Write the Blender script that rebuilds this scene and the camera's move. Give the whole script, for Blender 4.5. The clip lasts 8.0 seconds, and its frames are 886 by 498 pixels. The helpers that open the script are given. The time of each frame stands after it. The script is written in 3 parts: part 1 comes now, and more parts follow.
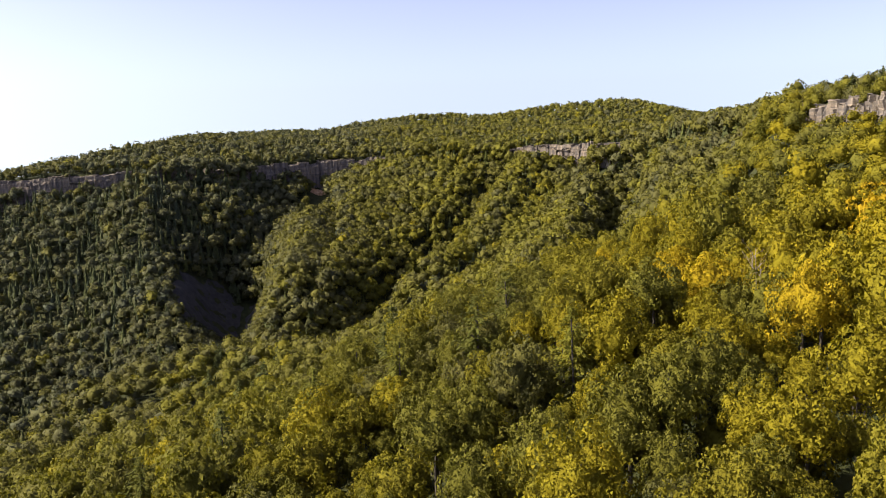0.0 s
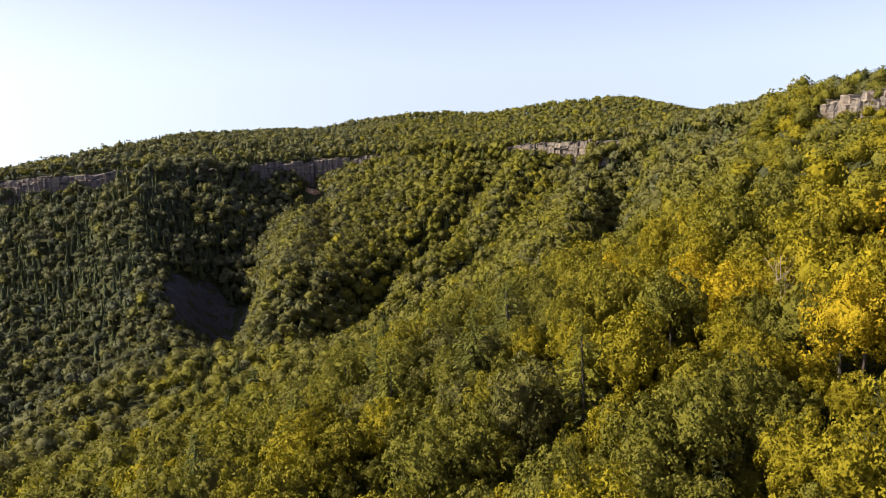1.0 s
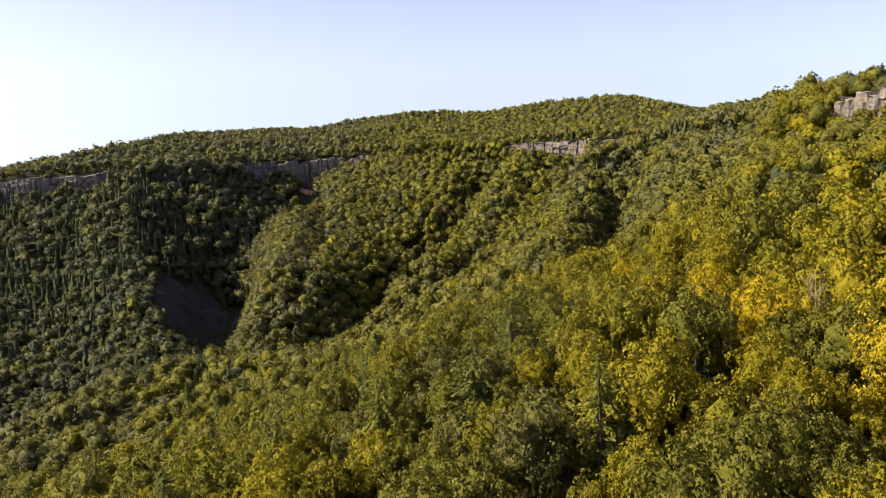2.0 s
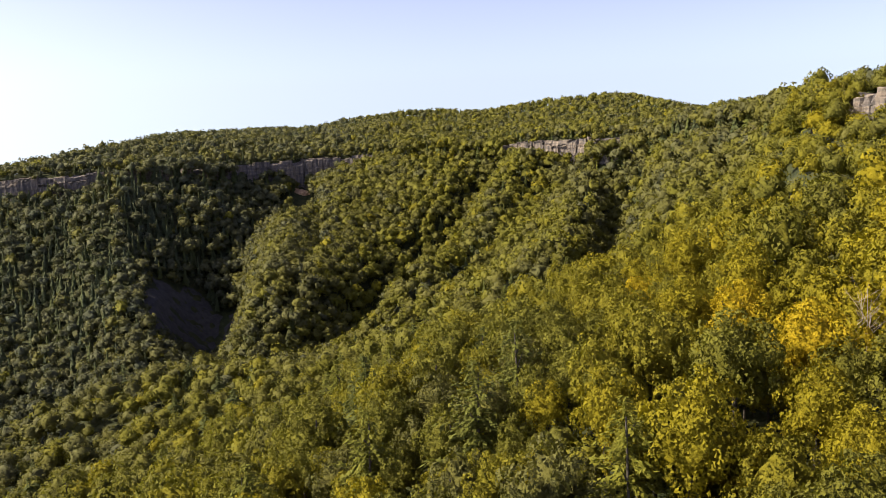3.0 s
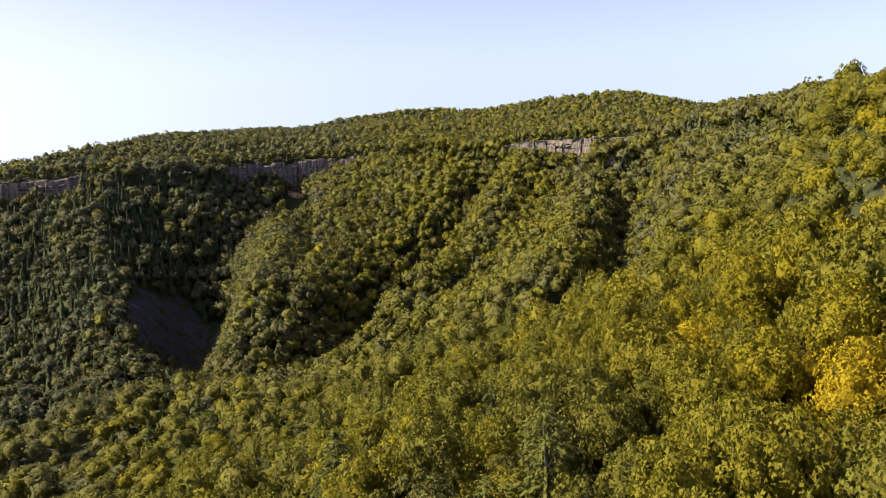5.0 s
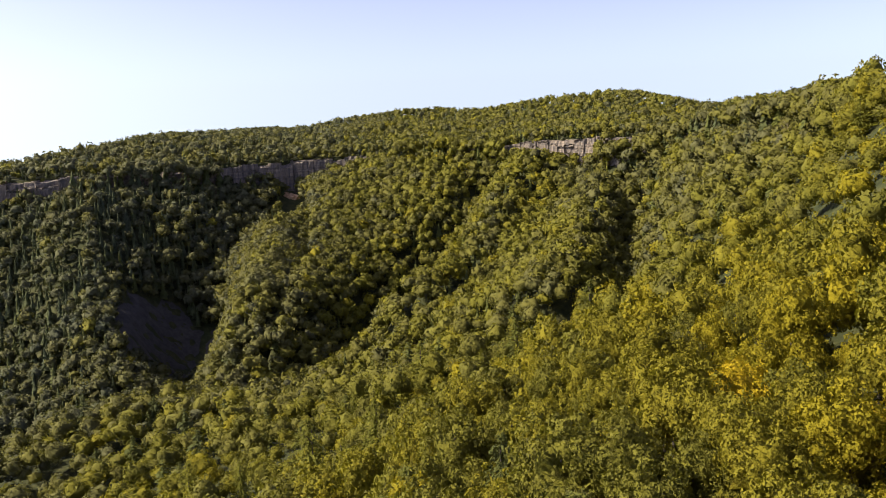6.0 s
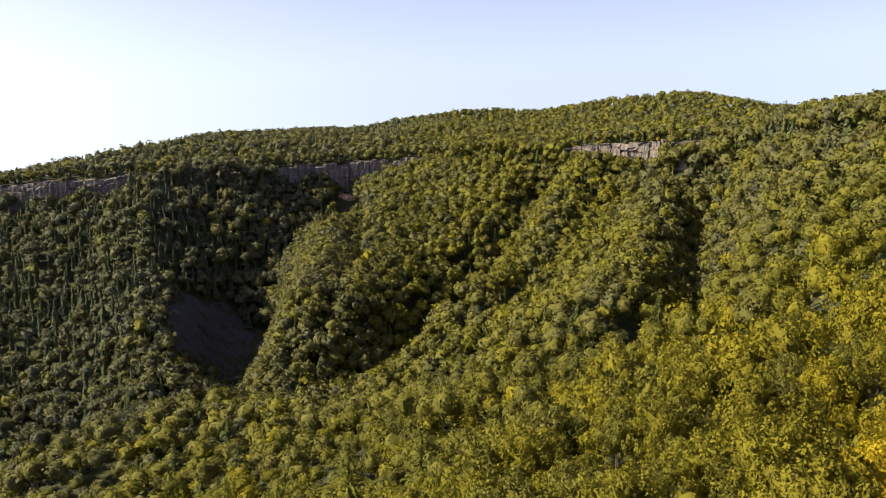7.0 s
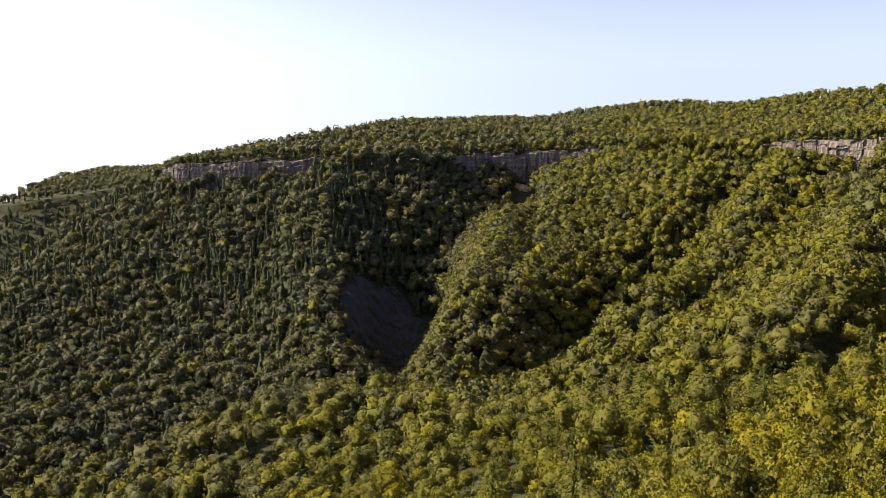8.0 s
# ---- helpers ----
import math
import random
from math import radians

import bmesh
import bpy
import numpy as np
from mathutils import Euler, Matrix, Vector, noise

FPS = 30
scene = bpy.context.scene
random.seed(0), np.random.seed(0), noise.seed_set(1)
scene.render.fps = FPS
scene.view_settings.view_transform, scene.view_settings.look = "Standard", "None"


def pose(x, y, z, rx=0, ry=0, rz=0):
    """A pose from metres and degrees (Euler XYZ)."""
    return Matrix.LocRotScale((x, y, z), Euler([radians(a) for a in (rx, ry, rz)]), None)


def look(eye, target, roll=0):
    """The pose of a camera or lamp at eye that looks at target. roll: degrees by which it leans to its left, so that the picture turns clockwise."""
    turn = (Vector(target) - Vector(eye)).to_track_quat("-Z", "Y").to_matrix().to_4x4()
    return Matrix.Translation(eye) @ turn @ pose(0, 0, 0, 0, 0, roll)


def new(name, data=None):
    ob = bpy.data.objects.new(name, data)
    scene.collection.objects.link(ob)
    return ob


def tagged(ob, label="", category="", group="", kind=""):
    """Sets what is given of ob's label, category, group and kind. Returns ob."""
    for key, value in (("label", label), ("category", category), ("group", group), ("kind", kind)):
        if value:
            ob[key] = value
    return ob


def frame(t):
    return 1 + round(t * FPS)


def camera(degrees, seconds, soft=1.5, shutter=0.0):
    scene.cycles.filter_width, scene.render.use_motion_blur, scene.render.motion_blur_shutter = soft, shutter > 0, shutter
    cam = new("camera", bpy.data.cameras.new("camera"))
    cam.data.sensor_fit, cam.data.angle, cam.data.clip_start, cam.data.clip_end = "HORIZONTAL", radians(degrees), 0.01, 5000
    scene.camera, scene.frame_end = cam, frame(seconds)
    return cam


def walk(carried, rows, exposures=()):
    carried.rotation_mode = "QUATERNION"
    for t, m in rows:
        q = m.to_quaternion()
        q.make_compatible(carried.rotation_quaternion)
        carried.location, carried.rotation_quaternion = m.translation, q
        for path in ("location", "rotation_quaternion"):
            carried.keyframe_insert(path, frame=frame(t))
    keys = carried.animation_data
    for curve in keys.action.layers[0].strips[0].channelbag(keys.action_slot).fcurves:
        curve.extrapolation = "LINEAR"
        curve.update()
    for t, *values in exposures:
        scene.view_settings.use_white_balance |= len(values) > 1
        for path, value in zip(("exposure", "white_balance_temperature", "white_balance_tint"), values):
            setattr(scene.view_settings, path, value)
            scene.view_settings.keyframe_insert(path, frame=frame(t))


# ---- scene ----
cam = camera(58.5, 8.0, soft=0.6)
ROWS = [
    (0.0, pose(0.00, 0.00, 0.00, 81.722, 1.700, -0.247)),
    (0.5, pose(0.18, 4.69, -0.24, 81.854, 1.705, -0.354)),
    (1.0, pose(0.26, 9.61, -0.17, 81.593, 1.824, -0.505)),
    (1.5, pose(0.31, 14.57, -0.10, 81.569, 1.879, -0.629)),
    (3.0, pose(0.77, 31.68, -0.02, 81.436, 2.126, -0.942)),
    (3.5, pose(0.86, 37.96, -0.05, 81.437, 2.212, -0.992)),
    (4.0, pose(1.01, 44.49, -0.04, 81.415, 2.261, -1.014)),
    (4.5, pose(1.30, 51.09, -0.09, 81.427, 2.315, -1.008)),
    (6.0, pose(1.72, 71.72, 0.19, 81.377, 2.408, -1.065)),
    (6.5, pose(2.14, 79.22, 0.39, 81.461, 2.153, 0.823)),
    (7.0, pose(1.90, 86.69, 0.33, 81.601, 1.881, 3.098)),
    (7.5, pose(2.45, 93.93, 0.30, 81.456, 1.411, 9.096)),
    (8.0, pose(2.70, 100.60, -0.16, 81.176, 0.587, 16.208)),
]
walk(cam, ROWS)

# ---- light: a low warm sun from the left, hazy towards it ----
SUN_AZ, SUN_EL = radians(92), radians(41)      # turned from straight ahead to the left; height
sun_way = Vector((-math.sin(SUN_AZ) * math.cos(SUN_EL), math.cos(SUN_AZ) * math.cos(SUN_EL), math.sin(SUN_EL)))
world = bpy.data.worlds.new("sky")
scene.world = world
world.use_nodes = True
wn = world.node_tree
sky = wn.nodes.new("ShaderNodeTexSky")
sky.sky_type = "NISHITA"
sky.sun_disc = False
sky.sun_elevation, sky.sun_rotation = SUN_EL, -SUN_AZ
sky.air_density, sky.dust_density, sky.ozone_density = 0.7, 2.2, 2.0
sky.altitude = 300
way = wn.nodes.new("ShaderNodeTexCoord")
split, join, lift = (wn.nodes.new("ShaderNode" + k) for k in ("SeparateXYZ", "CombineXYZ", "Math"))
lift.operation, lift.inputs[1].default_value = "MAXIMUM", 0.06    # the bright air goes on below the level of the eye
wn.links.new(way.outputs["Generated"], split.inputs[0])
wn.links.new(split.outputs[2], lift.inputs[0])
for i, out in enumerate((split.outputs[0], split.outputs[1], lift.outputs[0])):
    wn.links.new(out, join.inputs[i])
wn.links.new(join.outputs[0], sky.inputs["Vector"])
haze = wn.nodes.new("ShaderNodeHueSaturation")       # thin summer haze pales the sky
haze.inputs["Hue"].default_value, haze.inputs["Saturation"].default_value = 0.534, 0.8
wn.links.new(sky.outputs[0], haze.inputs["Color"])
wn.links.new(haze.outputs[0], wn.nodes["Background"].inputs[0])
wn.nodes["Background"].inputs[1].default_value = 0.108
lamp = bpy.data.lights.new("sun", "SUN")
lamp.energy, lamp.angle, lamp.color = 4.7, radians(0.6), (1.0, 0.87, 0.66)
sun = new("sun", lamp)
sun.matrix_world = look((-300, 100, 300), Vector((-300, 100, 300)) - sun_way)
scene.view_settings.exposure = 1.3


# ---- materials ----
def material(name, rough=0.9):
    m = bpy.data.materials.new(name)
    m.use_nodes = True
    t = m.node_tree
    b = t.nodes["Principled BSDF"]
    b.inputs["Roughness"].default_value = rough
    b.inputs["Specular IOR Level"].default_value = 0.25
    return m, t, b


def ramp(t, fac, stops):
    r = t.nodes.new("ShaderNodeValToRGB")
    r.color_ramp.elements[0].position, r.color_ramp.elements[0].color = stops[0][0], (*stops[0][1], 1)
    r.color_ramp.elements[1].position, r.color_ramp.elements[1].color = stops[-1][0], (*stops[-1][1], 1)
    for p, c in stops[1:-1]:
        r.color_ramp.elements.new(p).color = (*c, 1)
    t.links.new(fac, r.inputs[0])
    return r.outputs[0]


def noise_tex(t, scale, detail=4, rough=0.6, coords=None):
    n = t.nodes.new("ShaderNodeTexNoise")
    n.inputs["Scale"].default_value, n.inputs["Detail"].default_value, n.inputs["Roughness"].default_value = scale, detail, rough
    if coords is None:
        coords = t.nodes.new("ShaderNodeTexCoord").outputs["Object"]
    t.links.new(coords, n.inputs["Vector"])
    return n.outputs["Fac"]


def mix(t, fac, a, b, kind="MIX"):
    m = t.nodes.new("ShaderNodeMix")
    m.data_type, m.blend_type = "RGBA", kind
    for value, socket in ((fac, m.inputs[0]), (a, m.inputs[6]), (b, m.inputs[7])):
        if isinstance(value, (int, float)):
            socket.default_value = value
        elif isinstance(value, tuple):
            socket.default_value = (*value, 1)
        else:
            t.links.new(value, socket)
    return m.outputs[2]


def bump(t, b, height, strength, distance):
    n = t.nodes.new("ShaderNodeBump")
    n.inputs["Strength"].default_value, n.inputs["Distance"].default_value = strength, distance
    t.links.new(height, n.inputs["Height"])
    t.links.new(n.outputs[0], b.inputs["Normal"])


def leaf_material(name, stops, through_share=0.22):
    """Leaves: the hue follows the tree's own value of species and painted haze, with leaf-to-leaf change, and they let
    light through.
    """
    m, t, b = material(name, 0.75)
    b.inputs["Specular IOR Level"].default_value = 0.08
    a = t.nodes.new("ShaderNodeAttribute")
    a.attribute_name = "species_haze"
    g = t.nodes.new("ShaderNodeNewGeometry")
    add = t.nodes.new("ShaderNodeMath")
    add.operation = "MULTIPLY_ADD"
    t.links.new(g.outputs["Random Per Island"], add.inputs[0])
    add.inputs[1].default_value = 0.08
    t.links.new(a.outputs["Fac"], add.inputs[2])
    colour = ramp(t, add.outputs[0], stops)
    place = g.outputs["Position"]
    patch = noise_tex(t, 0.35, 3, 0.6, place)
    fine = noise_tex(t, 1.7, 4, 0.75, place)
    bump(t, b, fine, 0.7, 0.6)
    colour = mix(t, 0.32, colour, ramp(t, patch, [(0.3, (0.55, 0.6, 0.5)), (0.7, (1.25, 1.2, 1.1))]), "MULTIPLY")
    t.links.new(colour, b.inputs["Base Color"])
    tr = t.nodes.new("ShaderNodeBsdfTranslucent")
    t.links.new(mix(t, 1.0, colour, (1.15, 1.2, 0.65), "MULTIPLY"), tr.inputs["Color"])
    ms = t.nodes.new("ShaderNodeMixShader")
    ms.inputs[0].default_value = through_share
    t.links.new(b.outputs[0], ms.inputs[1])
    t.links.new(tr.outputs[0], ms.inputs[2])
    t.links.new(ms.outputs[0], t.nodes["Material Output"].inputs["Surface"])
    return m


# the low stops are greyed and blued: haze over far trees, put into the colour
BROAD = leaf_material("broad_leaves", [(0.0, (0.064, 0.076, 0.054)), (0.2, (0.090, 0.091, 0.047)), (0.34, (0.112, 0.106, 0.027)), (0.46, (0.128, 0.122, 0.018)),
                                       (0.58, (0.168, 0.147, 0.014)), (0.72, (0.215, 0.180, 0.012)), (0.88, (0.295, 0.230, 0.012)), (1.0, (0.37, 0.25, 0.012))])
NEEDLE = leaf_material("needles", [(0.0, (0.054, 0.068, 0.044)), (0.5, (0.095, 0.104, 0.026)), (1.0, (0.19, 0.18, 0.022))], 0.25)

BARK, t, b = material("bark", 0.95)
f = noise_tex(t, 3.0, 6)
t.links.new(ramp(t, f, [(0.3, (0.035, 0.029, 0.023)), (0.7, (0.11, 0.094, 0.078))]), b.inputs["Base Color"])
bump(t, b, f, 0.6, 0.05)

DEAD, t, b = material("dead_wood", 0.9)
f = noise_tex(t, 2.0, 5)
t.links.new(ramp(t, f, [(0.3, (0.14, 0.11, 0.085)), (0.7, (0.31, 0.26, 0.20))]), b.inputs["Base Color"])

FLOOR, t, b = material("forest_floor", 0.95)
f = noise_tex(t, 0.25, 8)
g = noise_tex(t, 0.02, 4)
c = ramp(t, f, [(0.3, (0.014, 0.019, 0.007)), (0.5, (0.030, 0.034, 0.011)), (0.75, (0.060, 0.056, 0.02))])
t.links.new(mix(t, 0.5, c, ramp(t, g, [(0.35, (0.6, 0.75, 0.5)), (0.65, (1.2, 1.1, 0.8))]), "MULTIPLY"), b.inputs["Base Color"])
bump(t, b, f, 1.0, 0.8)

SOIL, t, b = material("bare_shale", 0.95)
f = noise_tex(t, 0.3, 8, 0.65)
g = noise_tex(t, 0.05, 4)
c = ramp(t, f, [(0.3, (0.028, 0.027, 0.026)), (0.7, (0.06, 0.056, 0.052))])
t.links.new(mix(t, 0.4, c, ramp(t, g, [(0.35, (0.7, 0.7, 0.72)), (0.65, (1.15, 1.1, 1.0))]), "MULTIPLY"), b.inputs["Base Color"])
bump(t, b, f, 0.8, 0.6)


def rock_material(name, dark, light, stain):
    m, t, b = material(name, 0.9)
    co = t.nodes.new("ShaderNodeTexCoord").outputs["Object"]
    st = t.nodes.new("ShaderNodeMapping")
    st.inputs["Scale"].default_value = (0.05, 0.05, 0.9)        # beds lie flat
    t.links.new(co, st.inputs["Vector"])
    beds = noise_tex(t, 1.0, 6, 0.7, st.outputs[0])
    sv = t.nodes.new("ShaderNodeMapping")
    sv.inputs["Scale"].default_value = (0.35, 0.35, 0.05)       # water runs down
    t.links.new(co, sv.inputs["Vector"])
    runs = noise_tex(t, 1.0, 5, 0.6, sv.outputs[0])
    c = ramp(t, beds, [(0.3, dark), (0.7, light)])
    c = mix(t, ramp(t, runs, [(0.42, (0, 0, 0)), (0.62, (0.85, 0.85, 0.85))]), c, stain)
    cell = t.nodes.new("ShaderNodeTexVoronoi")
    cell.feature = "DISTANCE_TO_EDGE"
    sc = t.nodes.new("ShaderNodeMapping")
    sc.inputs["Scale"].default_value = (0.2, 0.2, 0.3)        # cracks between the blocks
    t.links.new(co, sc.inputs["Vector"])
    t.links.new(sc.outputs[0], cell.inputs["Vector"])
    c = mix(t, 1.0, c, ramp(t, cell.outputs["Distance"], [(0.02, (0.78, 0.77, 0.76)), (0.12, (1, 1, 1))]), "MULTIPLY")
    t.links.new(c, b.inputs["Base Color"])
    bump(t, b, beds, 0.8, 0.5)
    return m


ROCK = rock_material("limestone", (0.088, 0.08, 0.078), (0.285, 0.228, 0.175), (0.055, 0.053, 0.058))
# orange stone, brightened in its colour for the sun that misses it there
RUBBLE = rock_material("orange_rubble", (0.42, 0.26, 0.14), (0.66, 0.45, 0.28), (0.34, 0.21, 0.12))

# ---- the land ----
# escarpment rim: x, y, height of the cliff's top, height of the cliff
RIM = [(150, -700, 20, 16), (120, -300, 16, 16), (105, 0, 9, 7), (108, 150, 6.5, 5.5), (114, 222, 5, 4.3), (118, 262, 4, 3), (156, 330, 0, 3),
       (176, 430, -5, 4), (164, 520, -8, 6), (140, 575, -10, 13), (112, 617, -10, 17), (84, 645, -11, 15), (60, 672, -14, 10), (20, 705, -18, 5), (-30, 735, -19, 7),
       (-75, 750, -20, 16), (-110, 752, -21, 24), (-150, 725, -23, 20), (-205, 672, -24, 9), (-250, 645, -23, 14), (-300, 632, -24, 20),
       (-362, 634, -28, 20), (-400, 665, -33, 12), (-425, 760, -36, 8), (-475, 890, -46, 8), (-555, 940, -58, 6), (-630, 890, -70, 6),
       (-690, 800, -80, 6), (-760, 765, -88, 6), (-1000, 800, -112, 6), (-1500, 1000, -170, 10)]
# height of the wooded slope below the cliff's foot, by the distance from the rim
FALL_D = [0, 30, 60, 100, 125, 150, 200, 250, 320, 450, 700, 3000]
FALL_Z = [0, -13, -28, -52, -66, -79, -98, -110, -124, -142, -156, -190]
# gullies (and, with a negative depth, ridges): width, depth, and their line
GULLIES = [(17, 19, [(48, 655), (30, 620), (2, 565), (-22, 512), (-56, 452), (-100, 415)]),
           (19, -18, [(84, 630), (48, 570), (20, 515), (-10, 455)]),
           (38, 20, [(150, 390), (85, 335), (15, 345), (-60, 390)]),
           (36, 23, [(135, 305), (95, 285), (70, 305), (45, 325)]),
           (17, 36, [(132, 595), (130, 550), (107, 482), (88, 410), (60, 350)]),
           (30, -23, [(-225, 600), (-205, 540), (-178, 480), (-150, 445)])]
# the spur beside the ravine: its crest's x, y, height over the slope and width; and the ravine's bed: x, y, depth
SPUR = [(-88, 720, 6, 26), (-93, 655, 22, 30), (-95, 600, 35, 34), (-92, 545, 45, 36), (-94, 490, 45, 34), (-98, 450, 32, 26), (-104, 415, 8, 22)]
RAVINE = [(-118, 735, 4), (-133, 690, 9), (-142, 620, 17), (-142, 560, 23), (-139, 510, 22), (-128, 465, 14), (-118, 425, 2)]


# rounded hills on the plateau: x, y, radius along x and y, height
HILLS = [(185, 1080, 85, 200, 25), (266, 1065, 56, 190, 24), (-110, 1420, 300, 280, 34), (330, 560, 110, 190, 17), (305, 890, 36, 130, -5), (230, 230, 60, 110, 1),
         (-270, 880, 190, 160, 15), (20, 980, 160, 160, 6), (25, 1160, 115, 150, 13)]


def along(px, py, line):
    """Distance from points to a broken line, with the nearest stretch and the share along it."""
    best = np.full(px.shape, 1e9)
    seg = np.zeros(px.shape, int)
    share = np.zeros(px.shape)
    side = np.zeros(px.shape)
    for i, (a, b) in enumerate(zip(line[:-1], line[1:])):
        dx, dy = b[0] - a[0], b[1] - a[1]
        t = np.clip(((px - a[0]) * dx + (py - a[1]) * dy) / (dx * dx + dy * dy), 0, 1)
        qx, qy = px - a[0] - t * dx, py - a[1] - t * dy
        dist = np.hypot(qx, qy)
        near = dist < best
        best[near], seg[near], share[near] = dist[near], i, t[near]
        side[near] = (dx * qy - dy * qx)[near]
    return best, seg, share, side


def waves(px, py, size, seed):
    """Soft noise of about -1 to 1."""
    r = np.random.RandomState(seed)
    out = np.zeros(np.shape(px))
    for k in range(5):
        for j in range(3):
            a, ph = r.rand() * 6.283, r.rand() * 6.283
            f = 6.283 / size * 1.7 ** k
            out = out + np.sin((px * math.cos(a) + py * math.sin(a)) * f + ph) * 0.6 ** k / 3
    return out


def smooth(x, a, b):
    t = np.clip((x - a) / (b - a), 0, 1)
    return t * t * (3 - 2 * t)


def ground(px, py):
    """Height of the ground, the distance from the rim (negative on the plateau)."""
    px, py = np.asarray(px, float), np.asarray(py, float)
    d, seg, share, side = along(px, py, RIM)
    rim = np.array(RIM, float)
    top = rim[seg, 2] * (1 - share) + rim[seg + 1, 2] * share
    high = rim[seg, 3] * (1 - share) + rim[seg + 1, 3] * share
    d = np.where(side > 0, d, -d)          # positive: below the rim
    near = 1 - smooth(py, 120, 330)        # the slope under the flight is gentler
    fall = np.interp(d, FALL_D, FALL_Z) * (1 - 0.3 * near)
    low = top - high * smooth(d, 0, 4) + fall + waves(px, py, 130, 3) * 3 * smooth(d, 10, 60)
    low = low - 6 * (1 - smooth(py, 230, 330)) * smooth(d, 3, 35) - 3 * (1 - smooth(py, 230, 330)) * smooth(d, 10, 40)
    low = low + 6 * (1 - smooth(py, 105, 170)) * smooth(d, 68, 95) - 8 * smooth(py, 170, 230) * (1 - smooth(py, 320, 370)) * smooth(d, 15, 60)
    for width, depth, line in GULLIES:
        g, gseg, gsh, _ = along(px, py, line)
        low = low - depth * np.exp(-(g / width) ** 2) * smooth(d, 4, 40)
    g, gseg, gsh, gside = along(px, py, [q[:2] for q in SPUR])
    spur = np.array(SPUR, float)
    rise, wide_ = (spur[gseg, k] * (1 - gsh) + spur[gseg + 1, k] * gsh for k in (2, 3))
    low = low + rise * np.exp(-(g / (wide_ * np.where(gside < 0, 0.75, 1.55))) ** 2) * smooth(d, 4, 40)      # steep to the ravine
    g, gseg, gsh, _ = along(px, py, [q[:2] for q in RAVINE])
    bed = np.array(RAVINE, float)[:, 2]
    low = low - (bed[gseg] * (1 - gsh) + bed[gseg + 1] * gsh) * np.clip(1.15 - np.sqrt((g / 30) ** 2 + 0.0225), 0, 1) * smooth(d, 4, 40)
    back = np.maximum(-d, 0)
    up = top + 12 * (1 - np.exp(-back / 200)) * smooth(px, -600, -100) + waves(px, py, 210, 5) * 2.5 * smooth(back, 5, 80)
    for hx, hy, rx, ry, h in HILLS:
        up = up + h * np.exp(-((px - hx) / rx) ** 2 - ((py - hy) / ry) ** 2) * smooth(back, 0, 60)
    outer = smooth(np.hypot(px, py - 400), 1300, 4200)        # beyond, the land sinks to the lowland
    return np.where(d > 0, low, up) - 330 * outer, d


def rim_top(px, py):
    """Height of the cliff's top at the nearest place of the rim."""
    _, seg, share, _ = along(px, py, RIM)
    rim = np.array(RIM, float)
    return rim[seg, 2] * (1 - share) + rim[seg + 1, 2] * share


def sheet(name, verts, faces, mat, parent=None):
    me = bpy.data.meshes.new(name)
    verts = np.asarray(verts, np.float32)
    faces = np.asarray(faces, np.int32)
    k = faces.shape[1]
    me.vertices.add(len(verts))
    me.vertices.foreach_set("co", verts.ravel())
    me.loops.add(faces.size)
    me.loops.foreach_set("vertex_index", faces.ravel())
    me.polygons.add(len(faces))
    me.polygons.foreach_set("loop_start", np.arange(0, faces.size, k, dtype=np.int32))
    me.polygons.foreach_set("use_smooth", np.zeros(len(faces), bool))
    me.update(calc_edges=True)
    if mat:
        me.materials.append(mat)
    ob = new(name, me)
    if parent is not None:
        ob.parent = parent
    return ob


def grid_faces(nu, nv):
    i = np.arange(nu - 1)[:, None] * nv + np.arange(nv - 1)[None, :]
    return np.stack([i, i + nv, i + nv + 1, i + 1], -1).reshape(-1, 4)


def stretch(a, b, step, out):
    """Coordinates: even between a and b, then wider and wider to +-out."""
    mid = np.arange(a, b + step, step)
    lo, hi, w = [], [], step
    while (hi[-1] if hi else mid[-1]) < out:
        w *= 1.25
        hi.append((hi[-1] if hi else mid[-1]) + w)
    w = step
    while (lo[-1] if lo else mid[0]) > -out:
        w *= 1.25
        lo.append((lo[-1] if lo else mid[0]) - w)
    return np.array(lo[::-1] + list(mid) + hi)


gx, gy = stretch(-800, 320, 6.0, 4600), stretch(-30, 1000, 6.0, 4600)
GX, GY = np.meshgrid(gx, gy, indexing="ij")
GZ, GD = ground(GX, GY)
land = sheet("ground", np.stack([GX, GY, GZ], -1).reshape(-1, 3), grid_faces(len(gx), len(gy)), FLOOR)
land.data.polygons.foreach_set("use_smooth", np.ones(len(land.data.polygons), bool))
tagged(land, "dark leaf-littered forest floor of a steep valley and plateau", "ground", kind="structure")


# ---- trees ----
def ico(level):
    bm = bmesh.new()
    bmesh.ops.create_icosphere(bm, subdivisions=level, radius=1)
    v = np.array([x.co[:] for x in bm.verts])
    f = np.array([[q.index for q in x.verts] for x in bm.faces])
    bm.free()
    return v, f


ICO1, ICO2, ICO3 = ico(1), ico(2), ico(3)


def unit(v):
    return v / (np.linalg.norm(v, axis=-1, keepdims=True) + 1e-9)


def cards(r, at, out, size, spread):
    """Leaf sprays: small pointed faces at the places, turned mostly outwards."""
    n = len(at)
    nrm = unit(out + spread * r.normal(size=(n, 3)))
    u = unit(np.cross(nrm, r.normal(size=(n, 3))))
    w = np.cross(nrm, u)
    s = (size * (0.6 + 0.8 * r.rand(n)))[:, None]
    p = np.stack([at + u * s, at - u * s * 0.6 + w * s * 0.75, at - u * s * 0.6 - w * s * 0.75], 1)
    return p.reshape(-1, 3), np.arange(n * 3).reshape(n, 3)


